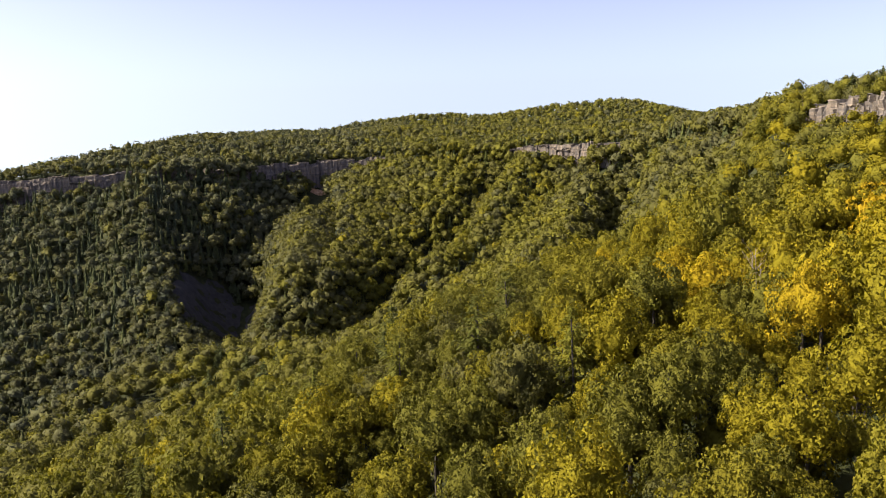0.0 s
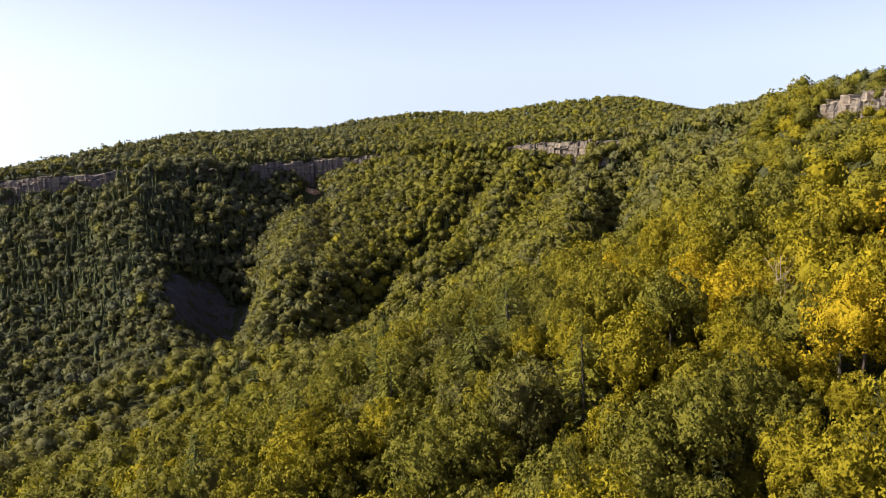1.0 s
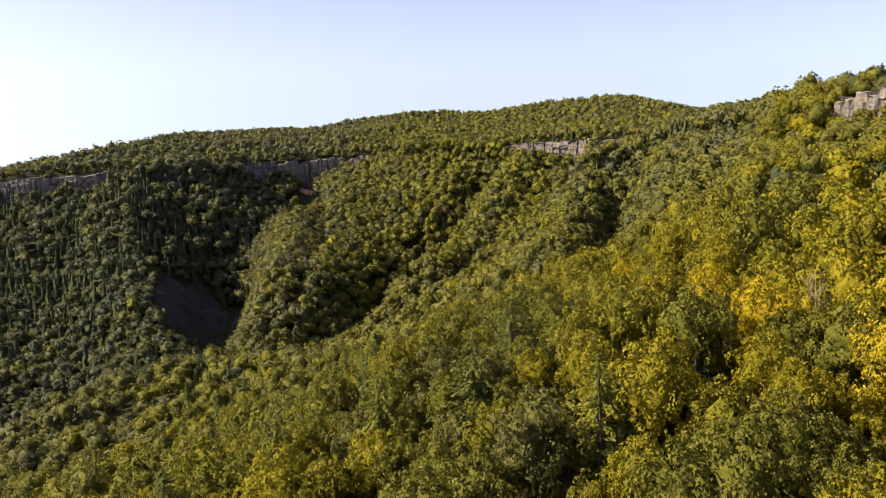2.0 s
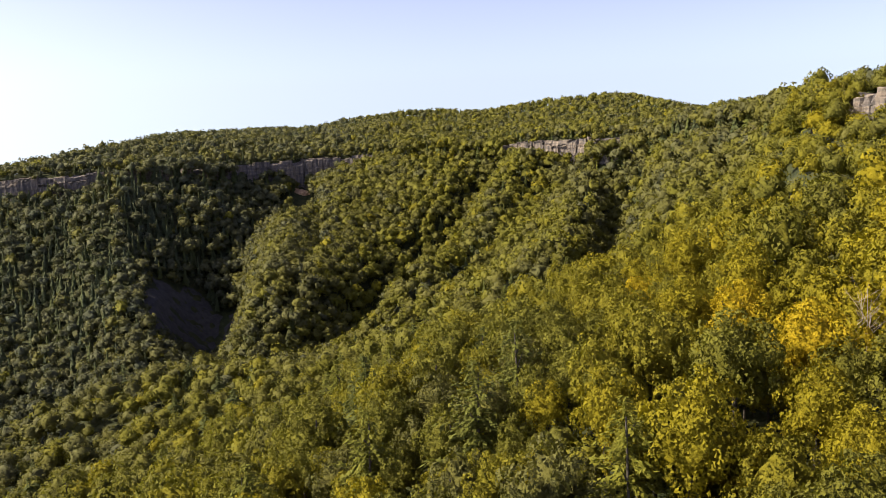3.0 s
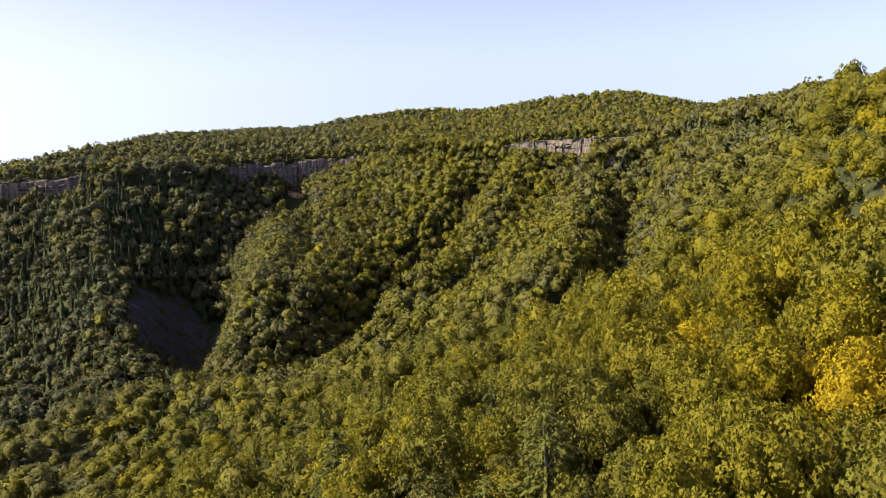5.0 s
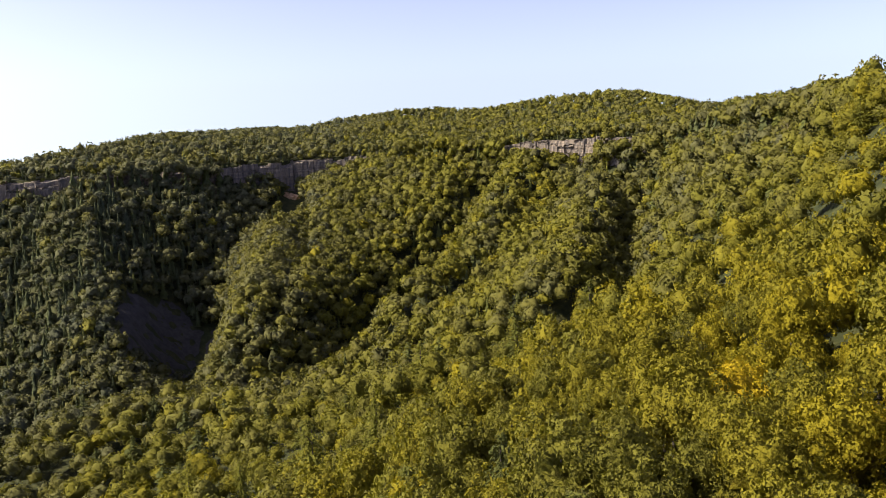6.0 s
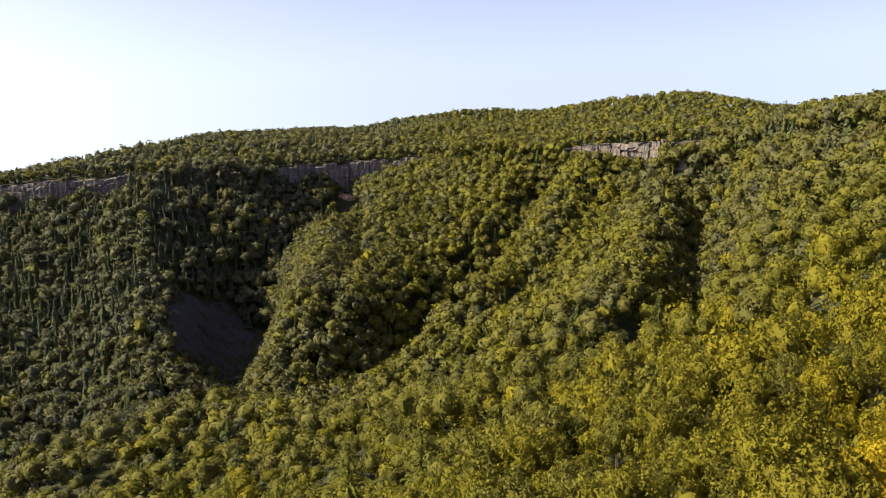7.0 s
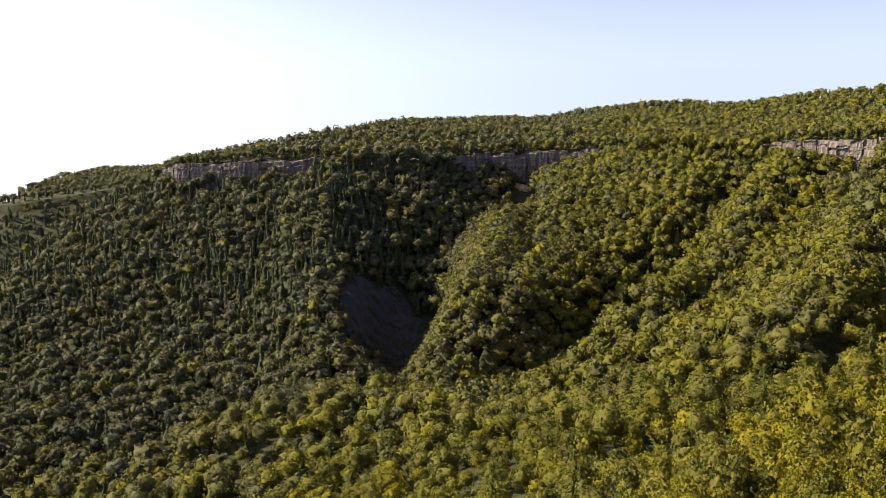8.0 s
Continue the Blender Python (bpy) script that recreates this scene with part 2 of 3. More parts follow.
def broad_crown(r, core, cut, lumps, rho, leaves, size, inner=0.84, rough=0.3, spread=0.55):
    """A broadleaf crown of radius about 1 round (0, 0, 1.4): rounded boughs that bulge out of one mass, under a coat of leaf sprays."""
    i = np.arange(lumps) + 0.5
    cz = 1 - 1.62 * i / lumps
    turn_ = 2.39996 * i + r.rand() * 6.283
    ring = np.sqrt(1 - cz ** 2)
    way = unit(np.stack([ring * np.cos(turn_), ring * np.sin(turn_), cz], -1) + 0.22 * r.normal(size=(lumps, 3)))
    lean = unit(r.normal(size=3) * [1, 1, 0.3])
    mid = way * ((0.95 - rho) * (0.62 + 0.55 * r.rand(lumps)) * (1 + 0.2 * way @ lean))[:, None]
    rad = rho * (0.6 + 0.7 * r.rand(lumps))

    def reach(d):
        along_ = d @ mid.T
        left = along_ ** 2 - (mid ** 2).sum(1) + rad ** 2
        out = np.where(left > 0, along_ + np.sqrt(np.maximum(left, 0)), 0.0)
        which = out.argmax(1)
        far_ = np.maximum(out.max(1), 0.45)
        return far_, unit(d * far_[:, None] - mid[which] + 0.3 * d)

    squash = np.array([1, 1, 0.95])
    cv, cf = core
    cf = cf[cv[cf][:, :, 2].mean(1) > cut]
    used, cf = np.unique(cf, return_inverse=True)
    cf = cf.reshape(-1, 3)
    cv = unit(cv[used])
    cr, cn = reach(cv)
    cn = unit(cn + 0.2 * r.normal(size=cn.shape))
    heart = cv * (cr * (inner + 0.09 * r.normal(size=len(cr))))[:, None] * squash + [0, 0, 1.4]
    pick = r.choice(lumps, leaves, p=rad ** 2 / (rad ** 2).sum())
    ln = unit(r.normal(size=(leaves, 3)) + 1.1 * way[pick] + [0, 0, 0.15])
    at = (mid[pick] + ln * (rad[pick] * (0.84 + 0.26 * r.rand(leaves)))[:, None]) * squash + [0, 0, 1.4]
    v, f = cards(r, at, ln, size, spread)
    soft = unit(ln + rough * r.normal(size=at.shape))          # leaves shade with their bough
    return v, f, heart, cf, np.vstack([np.repeat(soft, 3, 0), cn])


def spire(r, tiers, sides, slim):
    """A far conifer one high: ragged skirts of boughs that narrow to the tip."""
    v, f = [], []
    for i in range(tiers):
        q = i / tiers
        z, out = 0.1 + 0.86 * q, slim * (0.2 * (1 - q) ** 0.8 + 0.012) * (0.8 + 0.4 * r.rand())
        a0, n = r.rand() * 6.283, len(v)
        for j in range(sides):
            a = a0 + 6.283 * j / sides
            l = out * (0.55 + 0.75 * r.rand())
            v.append((l * math.cos(a), l * math.sin(a), z - 0.35 * l + 0.02 * r.normal()))
        v.append((0.01 * r.normal(), 0.01 * r.normal(), min(1.0, z + 1.7 / tiers)))
        f += [(n + j, n + (j + 1) % sides, n + sides) for j in range(sides)]
    return np.array(v), np.array(f)


def conifer(r, tiers, per, drop, tufts, slim=1.0, hang=0.35):
    """A conifer one high: whorls of boughs, shorter towards the top and ragged, each a spray of narrow tufts."""
    v, f, nv = [], [], []
    for i in range(tiers):
        q = (i + 0.5) / tiers
        h = 0.14 + 0.85 * q
        reach = slim * (0.26 * (1 - q) ** 0.75 * (0.7 + 0.5 * r.rand()) + 0.015)
        a0 = r.rand() * 6.28
        for j in range(per):
            a = a0 + 6.283 * (j + 0.7 * r.rand()) / per
            l = reach * (0.6 + 0.7 * r.rand())
            c, s = math.cos(a), math.sin(a)
            rise = 0.25 * r.normal()
            for k in range(tufts):
                g = (k + 0.4 + 0.6 * r.rand()) / tufts
                mx, mz = l * g, h + l * (rise * g - drop * g * g) + 0.012 * r.normal()
                n = l * (0.55 if tufts == 1 else 1.7 / tufts) + 0.008
                w = n * (0.55 if tufts == 1 else 0.42)
                b = a + r.normal() * (0.1 if tufts == 1 else 0.55)
                cb, sb = math.cos(b), math.sin(b)
                o = np.array([c * mx, s * mx, mz])
                d = np.array([cb, sb, -hang + 0.3 * r.normal()])
                e = np.array([-sb, cb, 0.5 * r.normal()])
                at = len(v)
                v += [o - d * n * 0.7, o + e * w, o + d * n, o - e * w]
                f += [(at, at + 1, at + 2), (at, at + 2, at + 3)]
                nv += [unit(np.array([cb, sb, 0.55]) + 0.3 * r.normal(size=3))] * 4
    return np.array(v), np.array(f), np.array(nv)


def stem(r, high, low, top, sides=5, limbs=0):
    """A tapered trunk, with limbs when asked."""
    v, f = [], []

    def tube(a, b, ra, rb):
        a, b = np.array(a, float), np.array(b, float)
        ax = unit(b - a)
        u = unit(np.cross(ax, [0.3, 0.9, 0.1]))
        w = np.cross(ax, u)
        n = len(v)
        for p, q in ((a, ra), (b, rb)):
            for i in range(sides):
                g = 6.283 * i / sides
                v.append(p + (u * math.cos(g) + w * math.sin(g)) * q)
        for i in range(sides):
            j = (i + 1) % sides
            f.append((n + i, n + j, n + sides + j, n + sides + i))

    bend = r.normal(size=2) * 0.03 * high
    mid = (bend[0], bend[1], high * 0.5)
    tube((0, 0, -0.6), mid, low, (low + top) / 2)
    tube(mid, (bend[0] * 0.5, bend[1] * 1.4, high), (low + top) / 2, top)
    for i in range(limbs):
        z = high * (0.4 + 0.5 * r.rand())
        a, l = r.rand() * 6.283, high * (0.06 + 0.08 * r.rand())
        tube((bend[0] * z / high, bend[1] * z / high, z), (math.cos(a) * l, math.sin(a) * l, z + l * (0.5 + 0.7 * r.rand())), top * 0.9, top * 0.3)
    return np.array(v), np.array(f)


def leaf_normals(me, nv):
    me.polygons.foreach_set("use_smooth", np.ones(len(me.polygons), bool))
    a = me.attributes.new("custom_normal", "FLOAT_VECTOR", "POINT")
    a.data.foreach_set("vector", np.asarray(nv, np.float32).ravel())


def species_haze_value(me, value):
    a = me.attributes.new("species_haze", "FLOAT", "POINT")
    a.data.foreach_set("value", np.asarray(value, np.float32))


# trees that stand out from the rest: x, y, conifer or not, hue, height, half width
SPECIAL = [(27, 66, 0, 0.68, 12, 3.4), (12, 64, 0, 0.93, 12, 3.3), (5.5, 75, 0, 0.74, 13, 2.7), (-7, 108, 1, 0.9, 15, 1), (21, 71, 0, 0.42, 13, 4.4), (23, 85, 0, 0.62, 12, 3.2),
           (11, 104, 0, 0.62, 12, 2.6), (-34, 116, 0, 0.55, 12, 3.4), (14, 86, 1, 0.1, 15, 1), (-43, 127, 0, 0.6, 12, 2.6), (-74, 160, 0, 0.56, 13, 3.6), (34, 99, 0, 0.84, 13, 4.0),
           (35, 119, 0, 0.78, 13, 4.2), (26, 97, 0, 0.4, 14, 4.6), (9, 113, 1, 0.7, 14, 1), (15, 96, 0, 0.64, 12, 3.4), (35, 149, 0, 0.74, 12, 3.2), (36, 130, 0, 0.78, 11, 2.6),
           (4, 104, 1, 0.7, 15, 1), (35, 165, 0, 0.76, 12, 3.4), (29, 140, 0, 0.8, 13, 3.6), (27, 183, 0, 0.48, 14, 5.2), (26, 158, 0, 0.58, 13, 4), (41, 156, 0, 0.68, 13, 4.2),
           (6, 175, 0, 0.5, 14, 4.6), (18, 148, 0, 0.66, 11, 2.2), (21, 261, 1, 0.2, 15, 1), (15, 132, 0, 0.66, 13, 3.2), (6.5, 133, 0, 0.5, 13, 3.6), (24, 82, 0, 0.5, 12, 3.4), (9, 92, 0, 0.7, 12, 3.0), (16, 80, 0, 0.66, 12, 3.0), (30, 90, 0, 0.64, 12, 3.4)]
# where trees stand: shaken grids, closer on the near slope, open where the ground is bare
R = np.random.RandomState(11)


def stand(step):
    x, y = np.meshgrid(np.arange(-1150, 420, step), np.arange(-150, 1260, step), indexing="ij")
    return x.ravel() + R.uniform(-0.43, 0.43, x.size) * step, y.ravel() + R.uniform(-0.43, 0.43, y.size) * step


NEAR_TO = 235.0
parts = []
for step, which in ((4.7, 0), (5.9, 1), (6.0, 2), (9.5, 3), (5.2, 4)):
    x, y = stand(step)
    _, d = ground(x, y)
    close = (np.hypot(x, y - 30) < NEAR_TO)
    remote = (x < -440) | (d < -230)
    zone = np.where(close, 0, np.where(remote, 3, np.where(d < 0, 2, np.where(x < -125, 4, 1))))
    parts.append((x[zone == which], y[zone == which]))
px, py = np.concatenate([p[0] for p in parts]), np.concatenate([p[1] for p in parts])
az = np.degrees(np.arctan2(px, py + 14))
az2 = np.degrees(np.arctan2(px, py - 112))
pz, pd = ground(px, py)
keep = (az < 31.5) & (((az > -32) & (py > 42)) | ((az2 > -54) & (py > 140)))
# round about and behind, where the flight comes from, the wood goes on more openly
around = (np.hypot(px, py - 40) < 160) & ~keep & (R.rand(len(px)) < 0.35) & ((py < 8) | (np.abs(az) > 40))
keep |= around
keep &= ~((pd > -1.5) & (pd < 7)) & (pd > -620)
keep &= ~((px > 320) & (py < 700))
SCAR = [(-180, 516), (-166, 488), (-138, 503), (-124, 515), (-130, 556), (-162, 560), (-178, 542)]     # bare slide in the ravine


def in_scar(x, y, grow=0.0):
    inside = np.full(np.shape(x), 1e9)
    for a, b in zip(SCAR, SCAR[1:] + SCAR[:1]):
        l = math.hypot(b[0] - a[0], b[1] - a[1])
        inside = np.minimum(inside, ((b[0] - a[0]) * (y - a[1]) - (b[1] - a[1]) * (x - a[0])) / l)
    return inside + 3.5 * waves(x, y, 30, 4) > -grow


away = np.hypot(px, py - 30)
keep &= ~((away > 125) & (away < NEAR_TO) & (R.rand(len(px)) < 0.36))       # larger crowns stand wider apart
keep &= ~in_scar(px, py, 2.0)
keep &= ~(np.hypot((px + 112) / 8, (py - 718) / 22) < 1)
for q in SPECIAL:
    keep &= np.hypot(px - q[0], py - q[1]) > (2.4 if q[2] else q[5] * 0.85)
for q in ((42, 106), (44, 108), (40.5, 102), (39, 98), (157, 416), (155, 410)):          # room round the dead trees
    keep &= np.hypot(px - q[0], py - q[1]) > 3.2
px, py = px[keep], py[keep]
# more on the steep flanks of the spur and the ravine
sx, sy = stand(6.0)
steep = (sx > -185) & (sx < -45) & (sy > 420) & (sy < 690) & ~in_scar(sx, sy, 2.0) & (ground(sx, sy)[1] > 14) & ~(np.hypot((sx + 112) / 8, (sy - 718) / 22) < 1)
px, py = np.append(px, sx[steep]), np.append(py, sy[steep])
# low growth along the cliff's crest and foot
bx, by = stand(4.2)
_, bd = ground(bx, by)
edge = (((bd > -9) & (bd < 3.4)) | ((bd > 6.5) & (bd < 15))) & (np.degrees(np.arctan2(bx, by - 112)) > -49) & (by > 140)
edge &= (np.degrees(np.arctan2(bx, by + 14)) < 31.5) & ~(np.hypot((bx + 112) / 8, (by - 718) / 22) < 1) & (R.rand(len(bx)) < 0.85) & (bx > -420)
low_from = len(px)
px, py = np.append(px, bx[edge]), np.append(py, by[edge])
low_to = len(px)
# young trees and shrubs under the nearest wood
ux, uy = stand(6.0)
_, ud = ground(ux, uy)
young = (uy > 44) & (uy < 205) & (ud > 12) & (ux > -45) & (ux < 0.42 * (uy + 14))
px, py = np.append(px, ux[young]), np.append(py, uy[young])
# what no eye on the flight can see behind the land needs no trees
pz, pd = ground(px, py)
seen = np.hypot(px, py - 50) < 260
for ex, ey in ((0, 0), (2, 55), (2.7, 100)):
    block = np.full(len(px), -1e9)
    for k in np.linspace(0.25, 0.985, 40):
        qz, qd = ground(ex + (px - ex) * k, ey + (py - ey) * k)
        block = np.maximum(block, (qz + np.where((qd > -2) & (qd < 8), 0, 9.5)) / k)
    seen |= pz + 13.5 > block
flag = np.zeros(len(px), bool)
flag[low_from:low_to] = True
shrub = np.arange(len(px)) >= low_to
px, py, flag, shrub = px[seen], py[seen], flag[seen], shrub[seen]
spec = np.array(SPECIAL, float)
px, py, flag = np.append(px, spec[:, 0]), np.append(py, spec[:, 1]), np.append(flag, np.zeros(len(spec), bool))
shrub = np.append(shrub, np.zeros(len(spec), bool))
pz, pd = ground(px, py)
N, S0 = len(px), len(px) - len(spec)
under = np.clip(-pz - 11, 8, None) / 0.48                 # nearest ground distance at which a tree is in view
side_way = np.abs(px) / 0.56
range_ = np.hypot(np.maximum(np.maximum(under, side_way), py - 100), 0.5 * px)
range_ = np.where((py < 0.88 * np.maximum(under, side_way)) & ~((px < 0) & (py - 100 > -0.9 * px)) & (np.arange(N) < S0), np.maximum(range_, 200), range_)
range_ = np.where((py < 40) | (np.degrees(np.arctan2(px, py + 14)) > 31.5), 400, range_)
range_[shrub] = np.maximum(range_[shrub], 230)
# hue: yellowing on the warm right-hand slope, green below, dark and coniferous on the shaded left side; far off and
# leftwards the blue of haze is put into it
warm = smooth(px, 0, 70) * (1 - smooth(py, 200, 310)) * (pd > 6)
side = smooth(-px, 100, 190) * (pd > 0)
# under the tan cliff's right: darker green, with the hollow's shade put into it
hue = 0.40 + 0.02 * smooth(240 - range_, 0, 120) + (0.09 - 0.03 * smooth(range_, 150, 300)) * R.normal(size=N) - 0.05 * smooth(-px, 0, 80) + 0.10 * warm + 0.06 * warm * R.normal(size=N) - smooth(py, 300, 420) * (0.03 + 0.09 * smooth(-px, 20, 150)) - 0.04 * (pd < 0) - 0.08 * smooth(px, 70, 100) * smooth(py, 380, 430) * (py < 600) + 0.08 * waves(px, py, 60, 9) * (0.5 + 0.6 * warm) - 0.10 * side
hue = np.where((px > -100) & (py < 330), np.clip(hue, 0.34, 0.70), hue)
hue += (R.rand(N) < 0.025 + 0.045 * warm) * 0.18
hue += 0.09 * smooth(px, 12, 30) * smooth(py, 60, 80) * (1 - smooth(py, 115, 145)) * (pd > 6)      # a golden grove
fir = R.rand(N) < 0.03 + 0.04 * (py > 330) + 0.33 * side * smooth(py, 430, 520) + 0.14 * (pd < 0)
size = np.where(range_ < NEAR_TO, 1.0, 1.0 + 0.36 * smooth(range_, 235, 330))
fir &= ~((range_ < 140) & (px > 14) & (np.arange(N) < S0))
small = side * (R.rand(N) < 0.9)
high = np.where(fir, 12.5 + 5 * R.rand(N), 11.5 + 4.5 * R.rand(N)) * size * (1 - 0.27 * (pd < 0) - 0.15 * ((pd < 0) & (py < 420))) * (1 - 0.3 * small) * (0.72 + 0.28 * smooth(pd, 8, 45) + 0.28 * (pd < 0)) * (1 - 0.45 * (1 - smooth(pd, 15, 40)) * (pd > 0) * (py < 330))
wide = (3.2 + 1.5 * R.rand(N)) * size * (1 - 0.4 * small) * (1 - 0.22 * (pd < 0)) * (0.74 + 0.26 * smooth(range_, 140, 280))
spread_ = np.exp(0.24 * R.normal(size=N))
high, wide = high * np.where((pd < 0) | (range_ < 130), 0.8 + 0.2 * spread_, 0.5 + 0.5 * spread_), wide * spread_
# at the crest they stand close; at the foot they hide stretches of the rock
hide = np.where(py < 330, np.where(py < 228, 3.0, 10.0), np.where(px > 112, 21.0, np.where(px > 68, 3.5, np.where(px > 40, 17.0, np.where(px > -35, 19.0, np.where((px < -160) & (px > -250), 20.0, 12.5))))))
cover = np.where(pd < 0, 6.5, np.clip(hide + np.where(py < 330, 2, 5) * waves(px, py, 30, 14), 1.5, 24)) + 3 * R.rand(N)
ledge = flag & (pd > -2) & (pd < 5)
pz[ledge], cover[ledge] = rim_top(px[ledge], py[ledge]), np.clip(4 + 4 * waves(px[ledge], py[ledge], 22, 17) + 2 * R.rand(ledge.sum()), 1.5, 9)
high[flag], wide[flag], fir[flag] = cover[flag], 1.5 + 0.16 * cover[flag] + 0.6 * R.rand(flag.sum()), R.rand(flag.sum()) < 0.15 + 0.2 * (px[flag] < -100)
wide = np.minimum(wide, np.where(range_ < 140, 4.7, 5.3))
high[shrub], wide[shrub], fir[shrub] = 4.5 + 3.0 * R.rand(shrub.sum()), 1.9 + 0.8 * R.rand(shrub.sum()), False
fir[S0:], hue[S0:], high[S0:], wide[S0:] = spec[:, 2] > 0, spec[:, 3], spec[:, 4] + 0.8, spec[:, 5]
hue[flag & (pd < 0)] = 0.26 + 0.1 * R.normal(size=(flag & (pd < 0)).sum())
hue = np.clip(hue, 0.02, 0.97)
high = np.where(flag, high, np.where(range_ > 290, np.minimum(high, np.where(fir, np.where(pd < 0, 10.5, 13.5), np.where(pd < 0, 2.3, 2.9) * wide)), np.where(fir, high, np.minimum(high, 3.4 * wide))))
high = high * np.where(np.hypot((px + 103) / 13, (py - 668) / 48) < 1, 0.55, 1.0)      # thin growth below the fallen rock
high = high * np.where((px > 66) & (px < 116) & (py > 560) & (py < 680) & (pd > 5) & (pd < 32), 0.78, 1.0)
turn = R.rand(N) * 6.283
rank = np.argsort(range_ - 200.0 * (np.arange(N) >= S0))
near = np.concatenate([rank[~fir[rank]][:300], rank[fir[rank]][:50]])
is_near = np.zeros(N, bool)
is_near[near] = True


CROWN = 1.05 + 0.22 * (1 - smooth(range_, 110, 200))        # a crown's height over its width


def forest(name, which, kinds, mat, label):
    """One joined stand of trees: each a turned and scaled copy of one of the kinds."""
    idx = np.nonzero(which)[0]
    vs, fs, sp, nn, base = [], [], [], [], 0
    pickr = np.random.RandomState(len(idx))
    pick = pickr.randint(0, len(kinds), len(idx))
    for k, kind in enumerate(kinds):
        kv, kf = kind[:2]
        sel = idx[pick == k]
        if len(sel) == 0:
            continue
        c, s = np.cos(turn[sel])[:, None], np.sin(turn[sel])[:, None]
        w = wide[sel][:, None] if not fir[sel[0]] else high[sel][:, None]
        hz = high[sel][:, None]
        x = (kv[None, :, 0] * c - kv[None, :, 1] * s) * w + px[sel][:, None]
        y = (kv[None, :, 0] * s + kv[None, :, 1] * c) * w + py[sel][:, None]
        z = (kv[None, :, 2] * hz if fir[sel[0]] else high[sel][:, None] + (kv[None, :, 2] - 2.35) * (wide * CROWN)[sel][:, None]) + pz[sel][:, None]
        vs.append(np.stack([x, y, z], -1).reshape(-1, 3))
        fs.append((kf[None] + (base + np.arange(len(sel)) * len(kv))[:, None, None]).reshape(-1, 3))
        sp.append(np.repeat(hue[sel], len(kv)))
        if len(kind) == 3:
            q = kind[2]
            nn.append(np.stack([q[None, :, 0] * c - q[None, :, 1] * s, q[None, :, 0] * s + q[None, :, 1] * c, np.repeat(q[None, :, 2], len(sel), 0)], -1).reshape(-1, 3))
        base += len(sel) * len(kv)
    ob = sheet(name, np.vstack(vs), np.vstack(fs), mat)
    species_haze_value(ob.data, np.concatenate(sp))
    if nn:
        leaf_normals(ob.data, np.vstack(nn))
    return tagged(ob, label, "forest", kind="stuff")


def joined(v, f, hv, hf, nv):
    return np.vstack([v, hv]), np.vstack([f, hf + len(v)]), nv


kr = np.random.RandomState(5)
far_broad = [joined(*broad_crown(kr, ICO2, -0.3, 20, 0.34, 110, 0.15)) for i in range(14)]
mid_broad = [joined(*broad_crown(kr, ICO2, -0.5, 22, 0.35, 430, 0.080, 0.76, 0.18)) for i in range(12)]
sparse_broad = [joined(*broad_crown(kr, ICO2, -0.4, 18, 0.38, 220, 0.100, 0.79, 0.18)) for i in range(12)]
close_broad = [joined(*broad_crown(kr, ICO2, -0.5, 48, 0.24, 1200, 0.064, 0.64, 0.22)) for i in range(8)]
far_flat = [joined(*broad_crown(kr, ICO1, -0.2, 9, 0.46, 44, 0.19)) for i in range(10)]
far_fir = [spire(kr, 12, 9, 0.6 + 0.08 * i) for i in range(6)]
mid_fir = [conifer(kr, 13, 6, 0.3, 4, 0.9, 0.45)[:2] for i in range(5)]

close = (range_ < 120) & ~is_near
mid = (range_ < 290) & ~is_near & ~close
far = ~mid & ~is_near & ~close
low = pd > 0
forest("forest_flank_broadleaf", close & ~fir, close_broad, BROAD, "yellowing broadleaf forest close below the flight")
forest("forest_hollow_broadleaf", mid & ~fir & (range_ >= 215), sparse_broad, BROAD, "olive green broadleaf forest in the hollow below the slope")
forest("forest_slope_broadleaf", mid & ~fir & (range_ < 215), mid_broad, BROAD, "green and yellowing broadleaf forest on the near slope")
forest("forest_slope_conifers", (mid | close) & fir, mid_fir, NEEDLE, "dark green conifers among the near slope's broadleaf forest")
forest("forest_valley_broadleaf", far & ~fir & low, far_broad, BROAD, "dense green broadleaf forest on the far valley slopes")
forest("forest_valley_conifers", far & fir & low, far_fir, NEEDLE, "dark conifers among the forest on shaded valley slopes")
forest("forest_plateau_broadleaf", far & ~fir & ~low, far_flat, BROAD, "green broadleaf forest on the plateau above the cliff")
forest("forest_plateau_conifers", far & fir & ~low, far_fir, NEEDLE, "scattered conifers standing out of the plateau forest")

# the nearest trees, one by one
HUES = [0.28, 0.40, 0.52, 0.66, 0.88]
broad_kinds = {}
for h in range(len(HUES)):
    for i in range(3):
        broad_kinds[h, i] = broad_crown(kr, ICO2, -0.55, 64, 0.215, 2100, 0.050, 0.62, 0.22)
        broad_kinds[h, i + 3] = broad_crown(kr, ICO3, -0.65, 84, 0.19, 4400, 0.036, 0.62, 0.22)        # for the very nearest


def mesh_of(name, v, f, mat, value=None, extra=None):
    me = bpy.data.meshes.new(name)
    faces = [tuple(int(q) for q in x) for x in f]
    pts = v
    if extra is not None:
        faces += [tuple(int(q) + len(v) for q in x) for x in extra[1]]
        pts = np.vstack([v, extra[0]])
    me.from_pydata([tuple(p) for p in pts], [], faces)
    me.polygons.foreach_set("use_smooth", np.zeros(len(faces), bool))
    me.materials.append(mat)
    if value is not None:
        species_haze_value(me, np.full(len(pts), value))
    return me


